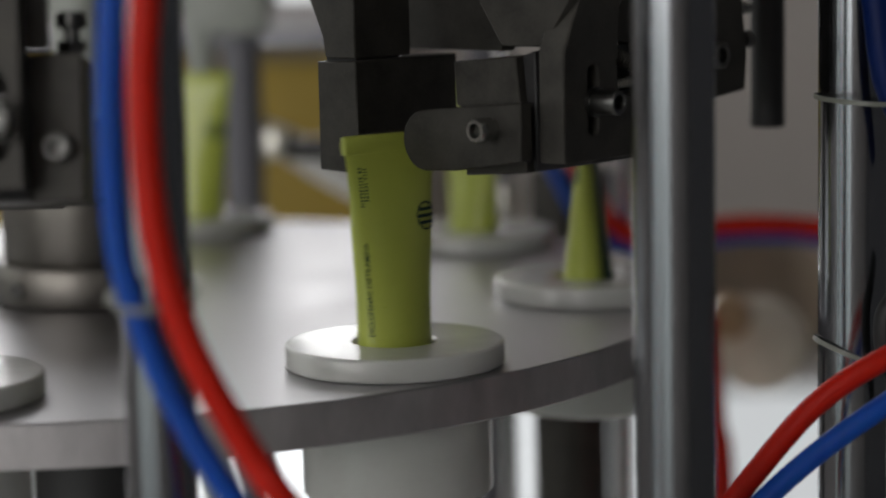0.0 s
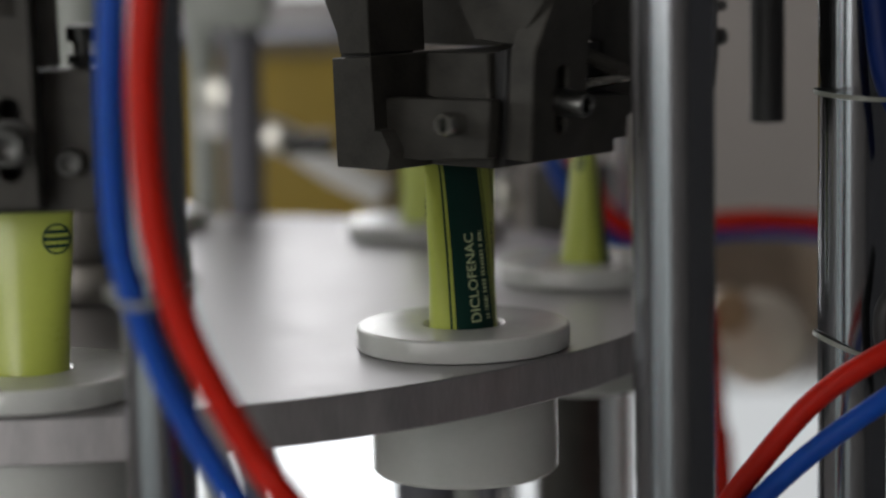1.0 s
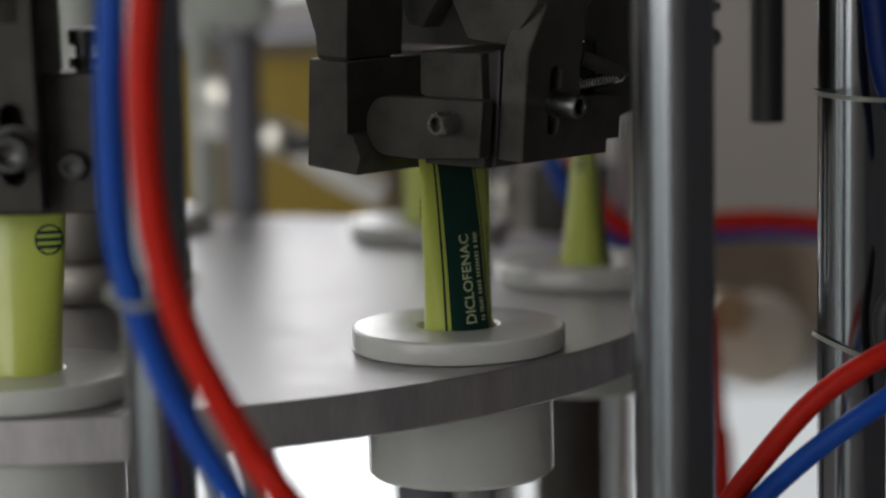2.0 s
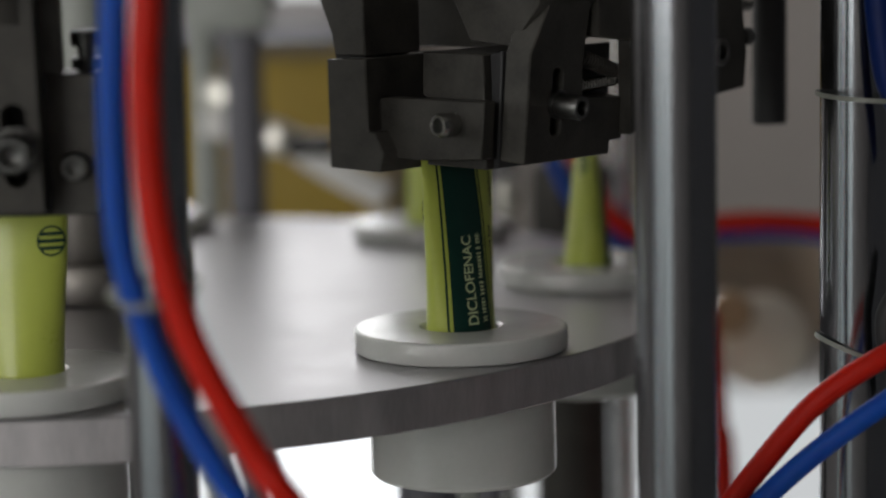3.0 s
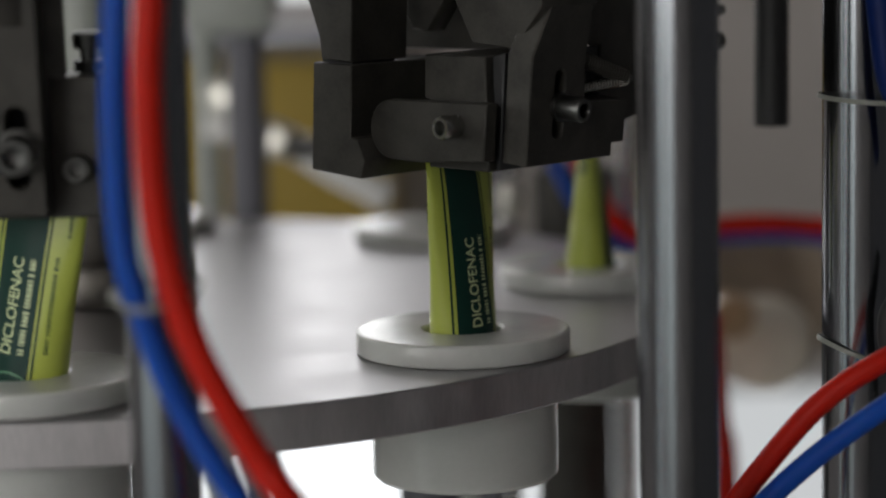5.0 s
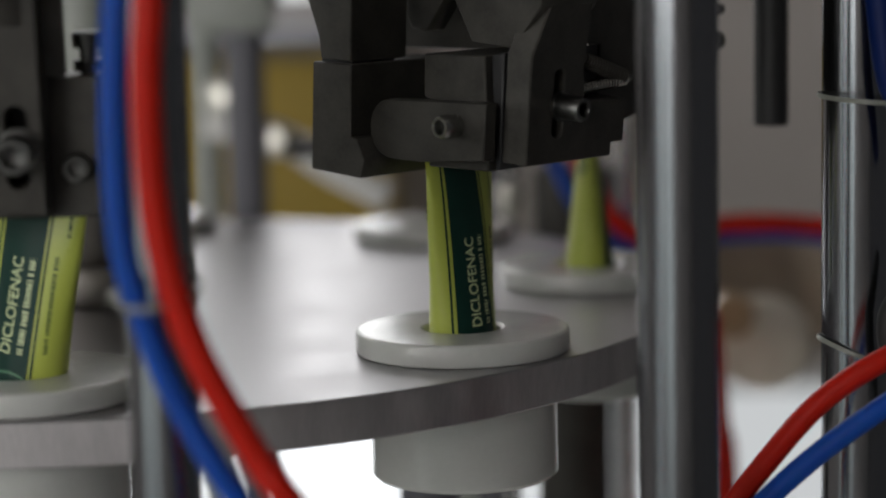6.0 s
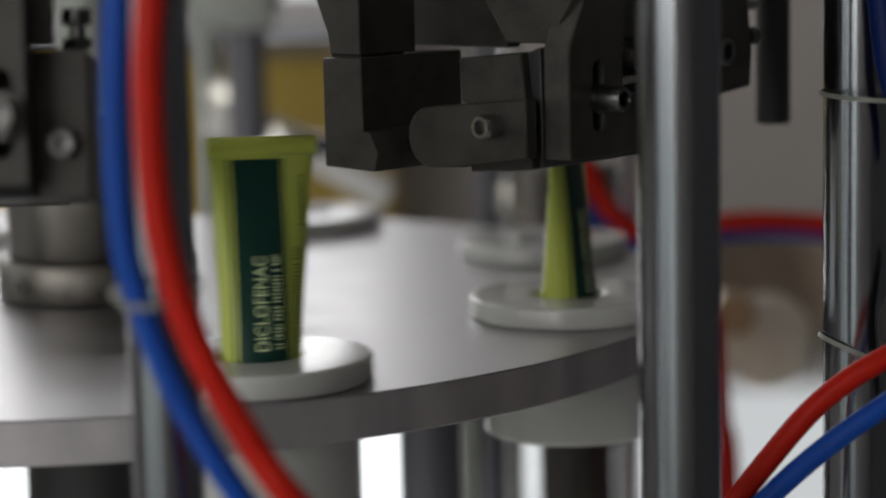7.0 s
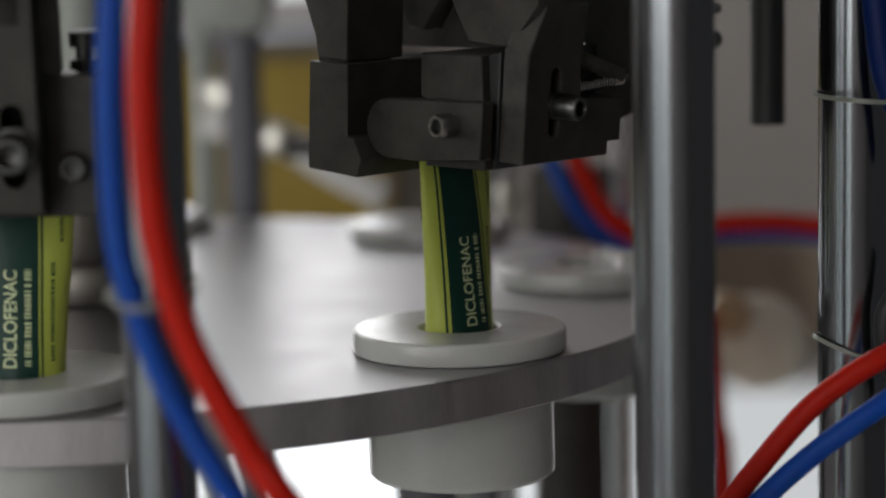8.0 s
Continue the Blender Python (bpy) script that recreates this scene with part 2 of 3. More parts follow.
base = thing("machine_base", "white enamelled machine cabinet with a flat glossy deck", "machine")
part("deck", box(-0.75, 0.42, 0.48, 1.42, DECK_Z - 0.012, DECK_Z, bevel=0.002), WHITE_PAINT, base)
part("cabinet", box(-0.72, 0.39, 0.55, 1.37, FLOOR_Z, DECK_Z - 0.012, bevel=0.004), LIGHT_METAL, base)


def station(theta, x=0.0, y=0.0, z=0.0):
    """Pose at a work station: x points outward, y along the turning circle."""
    a = radians(theta)
    return Matrix.Translation((CX + R_STATION * math.sin(a), CY - R_STATION * math.cos(a), 0)) @ Matrix.Rotation(a - math.pi / 2, 4, "Z") @ Matrix.Translation((x, y, z))


# ---- indexing table ----
table = thing("indexing_table", "round milled aluminium indexing table with eight white holders", "machine table", m=pose(CX, CY, 0))
plate = part("plate", lathe([(0, 0), (R_TABLE - 0.0005, 0), (R_TABLE, -0.0005), (R_TABLE, -0.0150), (R_TABLE - 0.0006, -0.0156), (0, -0.0156)], 256), ALUMINIUM, table)
plate.data.materials.append(EDGE_ALU)
for poly in plate.data.polygons:
    if abs(poly.normal.z) < 0.5:
        poly.material_index = 1

flange_bm = lathe([(0.0156, 0.0086), (0.0146, 0.0080), (0.0141, 0.0070), (0.0141, 0.0002), (0.0389, 0.0002), (0.0395, 0.0008), (0.0395, 0.0074), (0.0392, 0.0081), (0.0386, 0.0085), (0.0379, 0.0086), (0.0156, 0.0086)], 96)
hub_bm = lathe([(0.0151, -0.0157), (0.0345, -0.0157), (0.0345, -0.0452), (0.0330, -0.0467), (0.0151, -0.0467), (0.0151, -0.0157)], 80)
first = None
for k in range(8):
    m = pose(CX, CY, 0).inverted() @ station(REST + 45 * (k - 1))
    if first is None:
        first = new("tube_holder")
        first.empty_display_size = 0.02
        first.parent = table
        part("flange", flange_bm, WHITE_POM, first)
        part("hub", hub_bm, WHITE_POM, first)
        tagged(first, "white turned plastic tube holder with a flange")
        first.matrix_basis = m
    else:
        copy_thing(first, m)

# ---- centre column ----
column = thing("centre_column", "dark steel bearing column standing at the table centre", "machine column", m=pose(CX, CY, 0))
part("collar", lathe([(0, 0.0008), (0.0415, 0.0008), (0.0420, 0.0015), (0.0420, 0.0165), (0.0410, 0.0178), (0.0360, 0.0178), (0, 0.0178)], 64), DARK_STEEL, column)
set_screw = part("set_screw", screw_head(0.0032, 0.0022), SCREW, column, "small bright set screw")
set_screw.matrix_basis = Matrix.Translation((-0.0255, -0.0328, 0.0085)) @ Vector((-0.61, -0.79, 0)).to_track_quat("Z", "Y").to_matrix().to_4x4()
part("bearing", lathe([(0, 0.0180), (0.0365, 0.0180), (0.0370, 0.019), (0.0370, 0.0445), (0.0360, 0.0455), (0, 0.0455)], 64), DARK_STEEL, column)
part("bracket", box(-0.030, 0.028, -0.026, 0.026, 0.0457, 0.078, bevel=0.001), BLACK_STEEL, column)
part("spindle", rod(0.012, 0.0782, 0.350), LIGHT_METAL, column)
part("foot", lathe([(0, DECK_Z + 0.0002), (0.034, DECK_Z + 0.0002), (0.034, -0.040), (0.030, -0.036), (0.030, -0.0165), (0, -0.0165)], 48), RUBBER, column)
head = thing("tool_head", "blackened steel tool head with arms that carry the jaws", "machine head", m=pose(CX, CY, 0))
part("boss", lathe([(0, 0.3502), (0.068, 0.3502), (0.070, 0.352), (0.070, 0.370), (0.068, 0.372), (0, 0.372)], 64), BLACK_STEEL, head)
for theta, half in ((REST, 0.040), (REST - 45, 0.040), (80.0, 0.012)):
    beam_part = part("arm", box(0.0705, 0.305, -half, half, 0.3503, 0.368, bevel=0.002), BLACK_STEEL, head)
    beam_part.matrix_basis = pose(0, 0, 0, 0, 0, theta - 90)

hanger = part("hanger", box(-0.0520, 0.0060, 0.0200, 0.0280, 0.1095, 0.3500, bevel=0.001), BLACK_STEEL, head)
strut = part("strut", box(0.0064, 0.0360, 0.0262, 0.0340, 0.1130, 0.3500, bevel=0.001), BLACK_STEEL, head)
hanger.matrix_basis = strut.matrix_basis = pose(CX, CY, 0).inverted() @ station(REST)

# ---- tubes ----
TUBE_R, TUBE_Z0, TUBE_Z1 = 0.0130, -0.010, 0.0770
NECK = -0.020
GIRTH = {}


def tube_point(u, z, off=0.0):
    """A point of the squeezed tube: u is the way round from the outward side, 360 for the whole girth; z up."""
    key = round(z, 6)
    if key not in GIRTH:
        s = min(1.0, max(0.0, (z - NECK) / (TUBE_Z1 - NECK)))
        wide = TUBE_R + (0.0194 - TUBE_R) * s ** 1.3
        thin = TUBE_R * (1 - s ** 1.25) + 0.0012 * s
        wide *= 1 + 0.012 * math.sin(z * 160 + 0.6) * s
        thin *= 1 + 0.05 * math.sin(z * 115 + 2.0) * s
        a = np.linspace(0, 2 * np.pi, 721)
        step = np.hypot(np.diff(thin * np.cos(a)), np.diff(wide * np.sin(a)))
        way = np.concatenate([[0], np.cumsum(step)])
        GIRTH[key] = wide, thin, a, way / way[-1]
    wide, thin, a, way = GIRTH[key]
    t = float(np.interp((u % 360) / 360, way, a))
    nx, ny = math.cos(t) * wide, math.sin(t) * thin
    k = off / max(1e-9, math.hypot(nx, ny))
    return Vector((thin * math.cos(t) + nx * k, wide * math.sin(t) + ny * k, z))


def strip(u0, u1, z0, z1, off, nu=12, nz=24):
    """A printed patch that follows the tube's skin."""
    bm = bmesh.new()
    g = [[bm.verts.new(tube_point(u0 + (u1 - u0) * i / nu, z0 + (z1 - z0) * j / nz, off)) for i in range(nu + 1)] for j in range(nz + 1)]
    for j in range(nz):
        for i in range(nu):
            bm.faces.new((g[j][i], g[j][i + 1], g[j + 1][i + 1], g[j + 1][i]))
    return bm


def lettering(text, u, z0, length, height, off):
    """Upright-running letters wrapped on the tube: they read upwards and are `length` long and `height` tall."""
    curve = bpy.data.curves.new("letters", "FONT")
    curve.body = text
    curve.offset = 0.012
    ob = new("letters", curve)
    bpy.context.view_layer.update()
    mesh = bpy.data.meshes.new_from_object(ob.evaluated_get(bpy.context.evaluated_depsgraph_get()))
    bpy.data.objects.remove(ob)
    xs = [v.co.x for v in mesh.vertices]
    ys = [v.co.y for v in mesh.vertices]
    bm = bmesh.new()
    bm.from_mesh(mesh)
    bmesh.ops.triangulate(bm, faces=bm.faces)
    k = length / (max(xs) - min(xs))
    hk = height / (max(ys) - min(ys))
    for v in bm.verts:
        z = z0 + (v.co.x - min(xs)) * k
        across = (v.co.y - min(ys)) * hk - height / 2
        v.co = tube_point(u - math.degrees(across / TUBE_R), z, off)
    return bm


def bars(u, z0, z1, height, off, seed):
    """Small unreadable print as a run of short bars."""
    rng = random.Random(seed)
    bm = bmesh.new()
    z = z0
    du = math.degrees(height / TUBE_R) / 2
    while z < z1:
        w = min(rng.uniform(0.00045, 0.0009), z1 - z)
        side = rng.choice((1.0, 1.0, 0.86))
        g = [bm.verts.new(tube_point(p, q, off)) for p, q in ((u - du * side, z), (u + du, z), (u + du, z + w), (u - du * side, z + w))]
        bm.faces.new(g)
        z += w + (0.0013 if rng.random() < 0.10 else rng.uniform(0.0004, 0.0006))
    return bm


def make_tube():
    t = thing("ointment_tube", "lime green squeezed tube with a dark green printed band", "tube", "tubes on the table")
    bm = bmesh.new()
    rings = []
    n = 64
    for j in range(41):
        z = TUBE_Z0 + (TUBE_Z1 - TUBE_Z0) * j / 40
        rings.append([bm.verts.new(tube_point(360 * i / n, z)) for i in range(n)])
    for a, b in zip(rings, rings[1:]):
        for i in range(n):
            bm.faces.new((a[i], a[(i + 1) % n], b[(i + 1) % n], b[i]))
    bm.faces.new(rings[0])
    bm.faces.new(rings[-1])
    part("body", bm, TUBE_GREEN, t, smooth=80)
    part("folded_seam", prism([(-0.0012, 0.0766), (0.0016, 0.0766), (0.0021, 0.0790), (0.0019, 0.0826), (0.0006, 0.0834), (-0.0012, 0.0830)], 0.0398, "Y", -0.0199, bevel=0.0003), TUBE_GREEN, t, "folded crimped seam")
    o = 0.00012
    part("printed_band", strip(-53, 29, -0.004, 0.0755, o), INK_GREEN, t, "dark green printed band")
    part("printed_line", strip(-63, -59, -0.004, 0.0755, o, 2), INK_GREEN, t)
    part("printed_line", strip(33, 36.5, -0.004, 0.0755, o, 2), INK_GREEN, t)
    part("lettering", lettering("DICLOFENAC", -15, 0.0102, 0.0325, 0.0048, 2 * o), INK_PALE, t, "pale printed word")
    part("small_print", bars(12.5, 0.0108, 0.0430, 0.0024, 2 * o, 3), INK_PALE, t, "pale row of small print")
    part("small_print", bars(52, 0.012, 0.0450, 0.0016, o, 5), INK_GREEN, t, "dark row of small print")
    part("small_print", bars(66, 0.052, 0.0700, 0.0014, o, 6), INK_GREEN, t, "dark row of small print")
    part("back_lettering", lettering("DICLOFENAC DIETILAMINA", 113, 0.0120, 0.0335, 0.0020, o), INK_GREEN, t, "dark printed words")
    part("small_print", bars(112, 0.058, 0.0720, 0.0012, o, 8), INK_GREEN, t, "dark row of small print")
    part("small_print", bars(121, 0.060, 0.0720, 0.0012, o, 9), INK_GREEN, t, "dark row of small print")
    arc = bmesh.new()
    rows = [[arc.verts.new(tube_point(-1 + math.degrees(q * math.cos(w) / TUBE_R), -0.0075 + q * math.sin(w), 2 * o)) for w in (0.75 + 1.6 * i / 20 for i in range(21))] for q in (0.0120, 0.0113)]
    for i in range(20):
        arc.faces.new((rows[0][i], rows[0][i + 1], rows[1][i + 1], rows[1][i]))
    part("printed_arc", arc, INK_MID, t, "thin mid green printed arc")
    ring = bmesh.new()
    cu, cz, rad = 240.0, 0.053, 0.0052
    pts = [[], []]
    for i in range(32):
        a = 2 * math.pi * i / 32
        for q, r in enumerate((rad, rad - 0.0007)):
            pts[q].append(ring.verts.new(tube_point(cu + math.degrees(r * math.cos(a) / TUBE_R), cz + r * math.sin(a), 0.0003)))
    for i in range(32):
        j = (i + 1) % 32
        ring.faces.new((pts[0][i], pts[0][j], pts[1][j], pts[1][i]))
    for z0, z1, du in ((0.0500, 0.0512, 17), (0.0524, 0.0536, 20), (0.0548, 0.0560, 17)):
        ring.faces.new([ring.verts.new(tube_point(cu + a, b, 0.0003)) for a, b in ((-du, z0), (0, z0), (du, z0), (du, z1), (0, z1), (-du, z1))])
    part("round_mark", ring, INK_GREEN, t, "dark round printed mark")
    return t


tubes = []
tube = make_tube()
for slot, turn in ((1, 178), (2, -2), (3, 2), (4, -2)):
    if slot == 1:
        tubes.append((tube, slot, turn))
        tagged(tube, "lime green squeezed tube turned with its small print outward")
    else:
        c = copy_thing(tube, Matrix())
        tagged(c, "lime green squeezed tube with a dark green printed band")
        tubes.append((c, slot, turn))
for ob, slot, turn in tubes:
    ob.matrix_world = station(REST + 45 * (slot - 1)) @ pose(0, 0, 0, 0, 0, turn)


# ---- jaws ----
def make_jaws(left):
    """A pair of crimping jaws; the set at the discharge station is narrower and lacks the side bracket."""
    dz = -0.005 if left else 0.0
    inner = thing("inner_jaw", "blackened steel inner crimping jaw on a swing arm", "machine jaw", "crimping jaws")
    part("jaw_block", prism([(-0.0330, 0.0690 + dz), (-0.0075, 0.0683 + dz), (-0.0056, 0.0752), (-0.0098, 0.0826), (-0.0134, 0.0827), (-0.0134, 0.1088), (-0.0330, 0.1082)], 0.0535, "Y", -0.037), BLACK_STEEL, inner)
    part("arm", prism([(-0.0298, 0.1094), (-0.0145, 0.1094), (-0.0145, 0.3480), (-0.0440, 0.3480), (-0.0440, 0.1400), (-0.0365, 0.1290), (-0.0310, 0.1170)], 0.0290, "Y", -0.036), BLACK_STEEL, inner)
    part("spacer", box(-0.031, -0.016, -0.034, -0.012, 0.1083, 0.1096, bevel=0), RUBBER, inner)
    outer = thing("outer_jaw", "blackened steel outer crimping jaw with a finger plate and socket screws", "machine jaw", "crimping jaws")
    y1, top = (0.0330, 0.0) if left else (0.0244, 0.0)
    part("jaw_block", prism([(0.0215, 0.1088 + top), (0.0223, 0.0935), (0.0262, 0.0925), (0.0262, 0.0690 + dz), (0.0545, 0.0712 + dz), (0.0500, 0.1112 + top)], y1 + 0.0236, "Y", -0.0236), BLACK_STEEL, outer)
    part("back_block", prism([(0.0504, 0.1110), (0.0549, 0.0714 + dz), (0.0572, 0.0720 + dz), (0.0560, 0.1130)], 0.0375 if left else 0.0600, "Y", -0.0205), RUBBER, outer)
    sy = 0.0090 if left else -0.0048
    sz = 0.0910 if left else 0.0950
    big = 1.4 if left else 1.0
    slot = capsule(sy, sz + 0.0007, 0.0026 * big, 0.0095)
    if left:
        outline = [(-0.0205, 0.0700), (0.0170, 0.0700), (0.0170, 0.1400), (-0.0205, 0.1400)]
    else:
        outline = [(-0.0205, 0.0747), (0.0262, 0.0747), (0.0262, 0.0795), (0.0330, 0.0795), (0.0330, 0.0950), (0.0095, 0.0960), (0.0085, 0.1080), (0.0120, 0.1400), (-0.0120, 0.1400), (-0.0120, 0.1300), (-0.0205, 0.1130)]
    part("slotted_plate", prism(outline, 0.0112, "X", 0.0576, [slot]), BLACK_STEEL, outer)
    part("arm", prism([(0.0380, 0.1140), (0.0575, 0.1140), (0.0690, 0.1300), (0.0690, 0.3480), (0.0280, 0.3480), (0.0280, 0.1290)], 0.0300, "Y", -0.0170), BLACK_STEEL, outer)
    s2 = part("slot_screw", screw_head(0.0044 * big, 0.0096), SCREW, outer, "oiled socket head screw")
    s2.matrix_basis = pose(0.0707, sy, sz, 0, 90, 0)
    part("washer", lathe([(0, 0), (0.0052 * big, 0), (0.0052 * big, 0.0016), (0, 0.0016)], 28, pose(0.0690, sy, sz, 0, 90, 0)), SCREW, outer)
    if left:
        s3 = part("block_screw", screw_head(0.0044, 0.0050), SCREW, outer, "oiled socket head screw")
        s3.matrix_basis = pose(0.0535, 0.0255, 0.0825, 0, 90, 0)
        part("upper_plate", box(0.0505, 0.0560, -0.0205, 0.0235, 0.1120, 0.3400, bevel=0.0008), BLACK_STEEL, outer)
        part("adjusting_bolt", lathe([(0, 0.1085), (0.0026, 0.1085), (0.0026, 0.1190), (0.0046, 0.1190), (0.0048, 0.1195), (0.0048, 0.1235), (0.0042, 0.1240), (0, 0.1240)], 24, Matrix.Translation((0.0400, 0.0290, 0))), SCREW, outer, "dark upright adjusting bolt")
        part("lock_nut", lathe([(0.0027, 0.1115), (0.0050, 0.1115), (0.0050, 0.1150), (0.0027, 0.1150)], 6, Matrix.Translation((0.0400, 0.0290, 0))), SCREW, outer, smooth=20)
        return inner, outer
    tip = [(0.0130 + 0.0107 * math.cos(a), 0.0812 + 0.0107 * math.sin(a)) for a in (math.pi / 2 + math.pi * i / 14 for i in range(15))]
    part("finger_plate", prism([(0.0575, 0.0960), *tip, (0.0275, 0.0712), (0.0575, 0.0757)], 0.0060, "Y", -0.0300), BLACK_STEEL, outer)
    s1 = part("finger_screw", screw_head(0.0042, 0.0085), BRIGHT_SCREW, outer, "oiled socket head screw")
    s1.matrix_basis = pose(0.0440, -0.0300, 0.0865, 90, 0, 0)
    bracket = part("side_bracket", prism([(0.0130, 0.1150), (0.0310, 0.1130), (0.0310, 0.0790), (0.0500, 0.0850), (0.0720, 0.0890), (0.1012, 0.0918), (0.1026, 0.1050), (0.0940, 0.1600), (0.0130, 0.1600)], 0.0060, "X", 0.0512), BLACK_STEEL, outer)
    s3 = part("bracket_screw", screw_head(0.0050, 0.0050), SCREW, bracket, "oiled socket head screw")
    s3.matrix_basis = pose(0.0576, 0.0800, 0.1060, 0, 90, 0)
    part("edge_bolt", lathe([(0, -0.004), (0.0018, -0.004), (0.0018, 0.0012), (0.0032, 0.0012), (0.0035, 0.0016), (0.0035, 0.0050), (0.0030, 0.0055), (0, 0.0055)], 24, pose(0.0542, 0.1024, 0.1105, -90, 0, 0)), SCREW, bracket, "dark bolt in the bracket's edge")
    part("edge_stud", lathe([(0, -0.004), (0.0030, -0.004), (0.0030, 0.0020), (0.0022, 0.0040), (0.0022, 0.0075), (0, 0.0080)], 24, pose(0.0542, 0.1000, 0.1225, -90, 0, 0)), BRIGHT_SCREW, bracket, "bright stud in the bracket's edge")
    for z, r, tilt, mat in ((0.1110, 0.0026, -17, BLACK_STEEL), (0.0990, 0.0018, 4, BRIGHT_SCREW)):
        line = pose(0.0640, 0.0080, z, tilt, 0, 0)
        part("spring_pin", rod(r * 0.5, -0.002, 0.034, 0.0003, 20, line @ pose(0, 0, 0, -90, 0, 0)), SCREW, outer)
        part("coil_spring", sweep([line @ Vector((r * math.cos(a), a * 0.00026, r * math.sin(a))) for a in (i * 0.7 for i in range(165))], 0.0006, 6, 1), mat, outer, "small coil spring")
    eye = [Vector((0.0640 + 0.0028 * math.cos(a), 0.0065 + 0.0028 * math.sin(a), 0.0992)) for a in (0.4 + 0.28 * i for i in range(21))]
    part("spring_hook", sweep([(p.x, p.y, p.z + 0.0010 * math.sin(i * 0.3)) for i, p in enumerate(eye)], 0.0006, 8, 1), BRIGHT_SCREW, outer, "bright wire hook")
    return inner, outer


jaw_sets = []
for theta in (REST, REST - 45):
    jaw_sets.append((theta, *make_jaws(theta < 20)))
for theta, inner, outer in jaw_sets:
    inner.matrix_world = outer.matrix_world = station(theta)


pusher = thing("press_pusher", "blackened steel pusher hanging from the tool head", "machine pusher", m=station(REST))
part("wedge", prism([(-0.0280, 0.1240), (-0.0240, 0.1180), (-0.0165, 0.1170), (-0.0080, 0.1280), (-0.0080, 0.3490), (-0.0280, 0.3490)], 0.0100, "Y", 0.0020), BLACK_STEEL, pusher)

# ---- frame posts and hoses ----
def post(name, x, y, r, z0, z1, mat, label):
    t = thing(name, label, "machine post", m=pose(x, y, 0))
    part("bar", rod(r, z0, z1, 0.001, 64), mat, t)
    part("base_ring", lathe([(r + 0.0004, z0), (r + 0.008, z0), (r + 0.008, z0 + 0.010), (r + 0.0004, z0 + 0.010)], 48), STEEL, t)
    return t


post("guide_post", 0.0738, 0.700, 0.0130, DECK_Z + 0.0002, 0.42, CHROME, "ground chrome guide post on the white deck")
post("guide_post", 0.1483, 0.800, 0.0124, DECK_Z + 0.0002, 0.42, CHROME, "ground chrome guide post with nylon cable ties")
post("guide_post", -0.0820, 0.650, 0.0104, DECK_Z + 0.0002, 0.42, CHROME, "chrome guide post beside red and blue hoses")


def hose(name, pts, r, mat, label):
    return tagged(part(name, sweep(pts, r), mat), label, "air hose", "pneumatic hoses")


hose("air_hose", [(-0.0853, 0.61, 0.1427), (-0.0875, 0.61, 0.1100), (-0.0871, 0.61, 0.0756), (-0.0833, 0.61, 0.0553), (-0.0737, 0.61, 0.0283), (-0.0554, 0.61, -0.004), (-0.030, 0.63, -0.045)], 0.0038, BLUE_HOSE, "blue polyurethane air hose curving down beside a post")
hose("air_hose", [(-0.0758, 0.605, 0.1426), (-0.0780, 0.605, 0.1120), (-0.0762, 0.605, 0.0760), (-0.0682, 0.605, 0.0449), (-0.0521, 0.605, 0.0131), (-0.041, 0.605, -0.003), (-0.015, 0.62, -0.045)], 0.0043, RED_HOSE, "red polyurethane air hose curving down beside a post")
hose("air_hose", [(0.1750, 0.76, 0.0150), (0.1486, 0.75, 0.0072), (0.1261, 0.75, -0.0079), (0.1050, 0.75, -0.0321), (0.0954, 0.75, -0.0451), (0.080, 0.75, -0.070)], 0.0040, RED_HOSE, "red polyurethane air hose crossing a guide post")
hose("air_hose", [(0.1750, 0.755, 0.0060), (0.1477, 0.745, -0.0079), (0.1253, 0.745, -0.0239), (0.1043, 0.745, -0.0430), (0.085, 0.745, -0.066)], 0.0038, BLUE_HOSE, "blue polyurethane air hose crossing a guide post")
hose("air_hose", [(0.1497, 0.775, 0.1383), (0.1513, 0.775, 0.1268), (0.1536, 0.775, 0.1075), (0.1566, 0.775, 0.0958), (0.1621, 0.775, 0.085), (0.1729, 0.775, 0.0701)], 0.0050, SHADED_BLUE_HOSE, "blue air hose coloured dark as in shade, tied to a guide post")
hose("air_hose", [(0.1704, 0.78, 0.034), (0.1606, 0.78, 0.0242), (0.1559, 0.78, 0.0153), (0.1578, 0.78, 0.0002), (0.1669, 0.78, -0.0162)], 0.0040, RUBBER, "black rubber hose bending past a guide post")
hose("air_hose", [(0.1418, 1.2, -0.0555), (0.1444, 1.2, -0.0866), (0.1476, 1.2, -0.1178), (0.1515, 1.2, -0.1556), (0.1560, 1.20, -0.4150)], 0.0074, RED_HOSE, "red air hose hanging behind a post")
hose("air_hose", [(0.0550, 1.2, 0.0800), (0.0766, 1.2, 0.0270), (0.0943, 1.2, -0.0031), (0.1199, 1.2, -0.0135), (0.1472, 1.2, -0.0061), (0.2031, 1.2, -0.0080), (0.2600, 1.2, -0.0250)], 0.0052, RED_HOSE, "red air hose looping behind the table")
hose("air_hose", [(0.0450, 1.21, 0.0740), (0.0650, 1.21, 0.0232), (0.0844, 1.21, -0.0079), (0.1147, 1.21, -0.0227), (0.1484, 1.21, -0.0135), (0.2048, 1.21, -0.0150), (0.2600, 1.21, -0.0330)], 0.0045, BLUE_HOSE, "blue air hose looping behind the table")


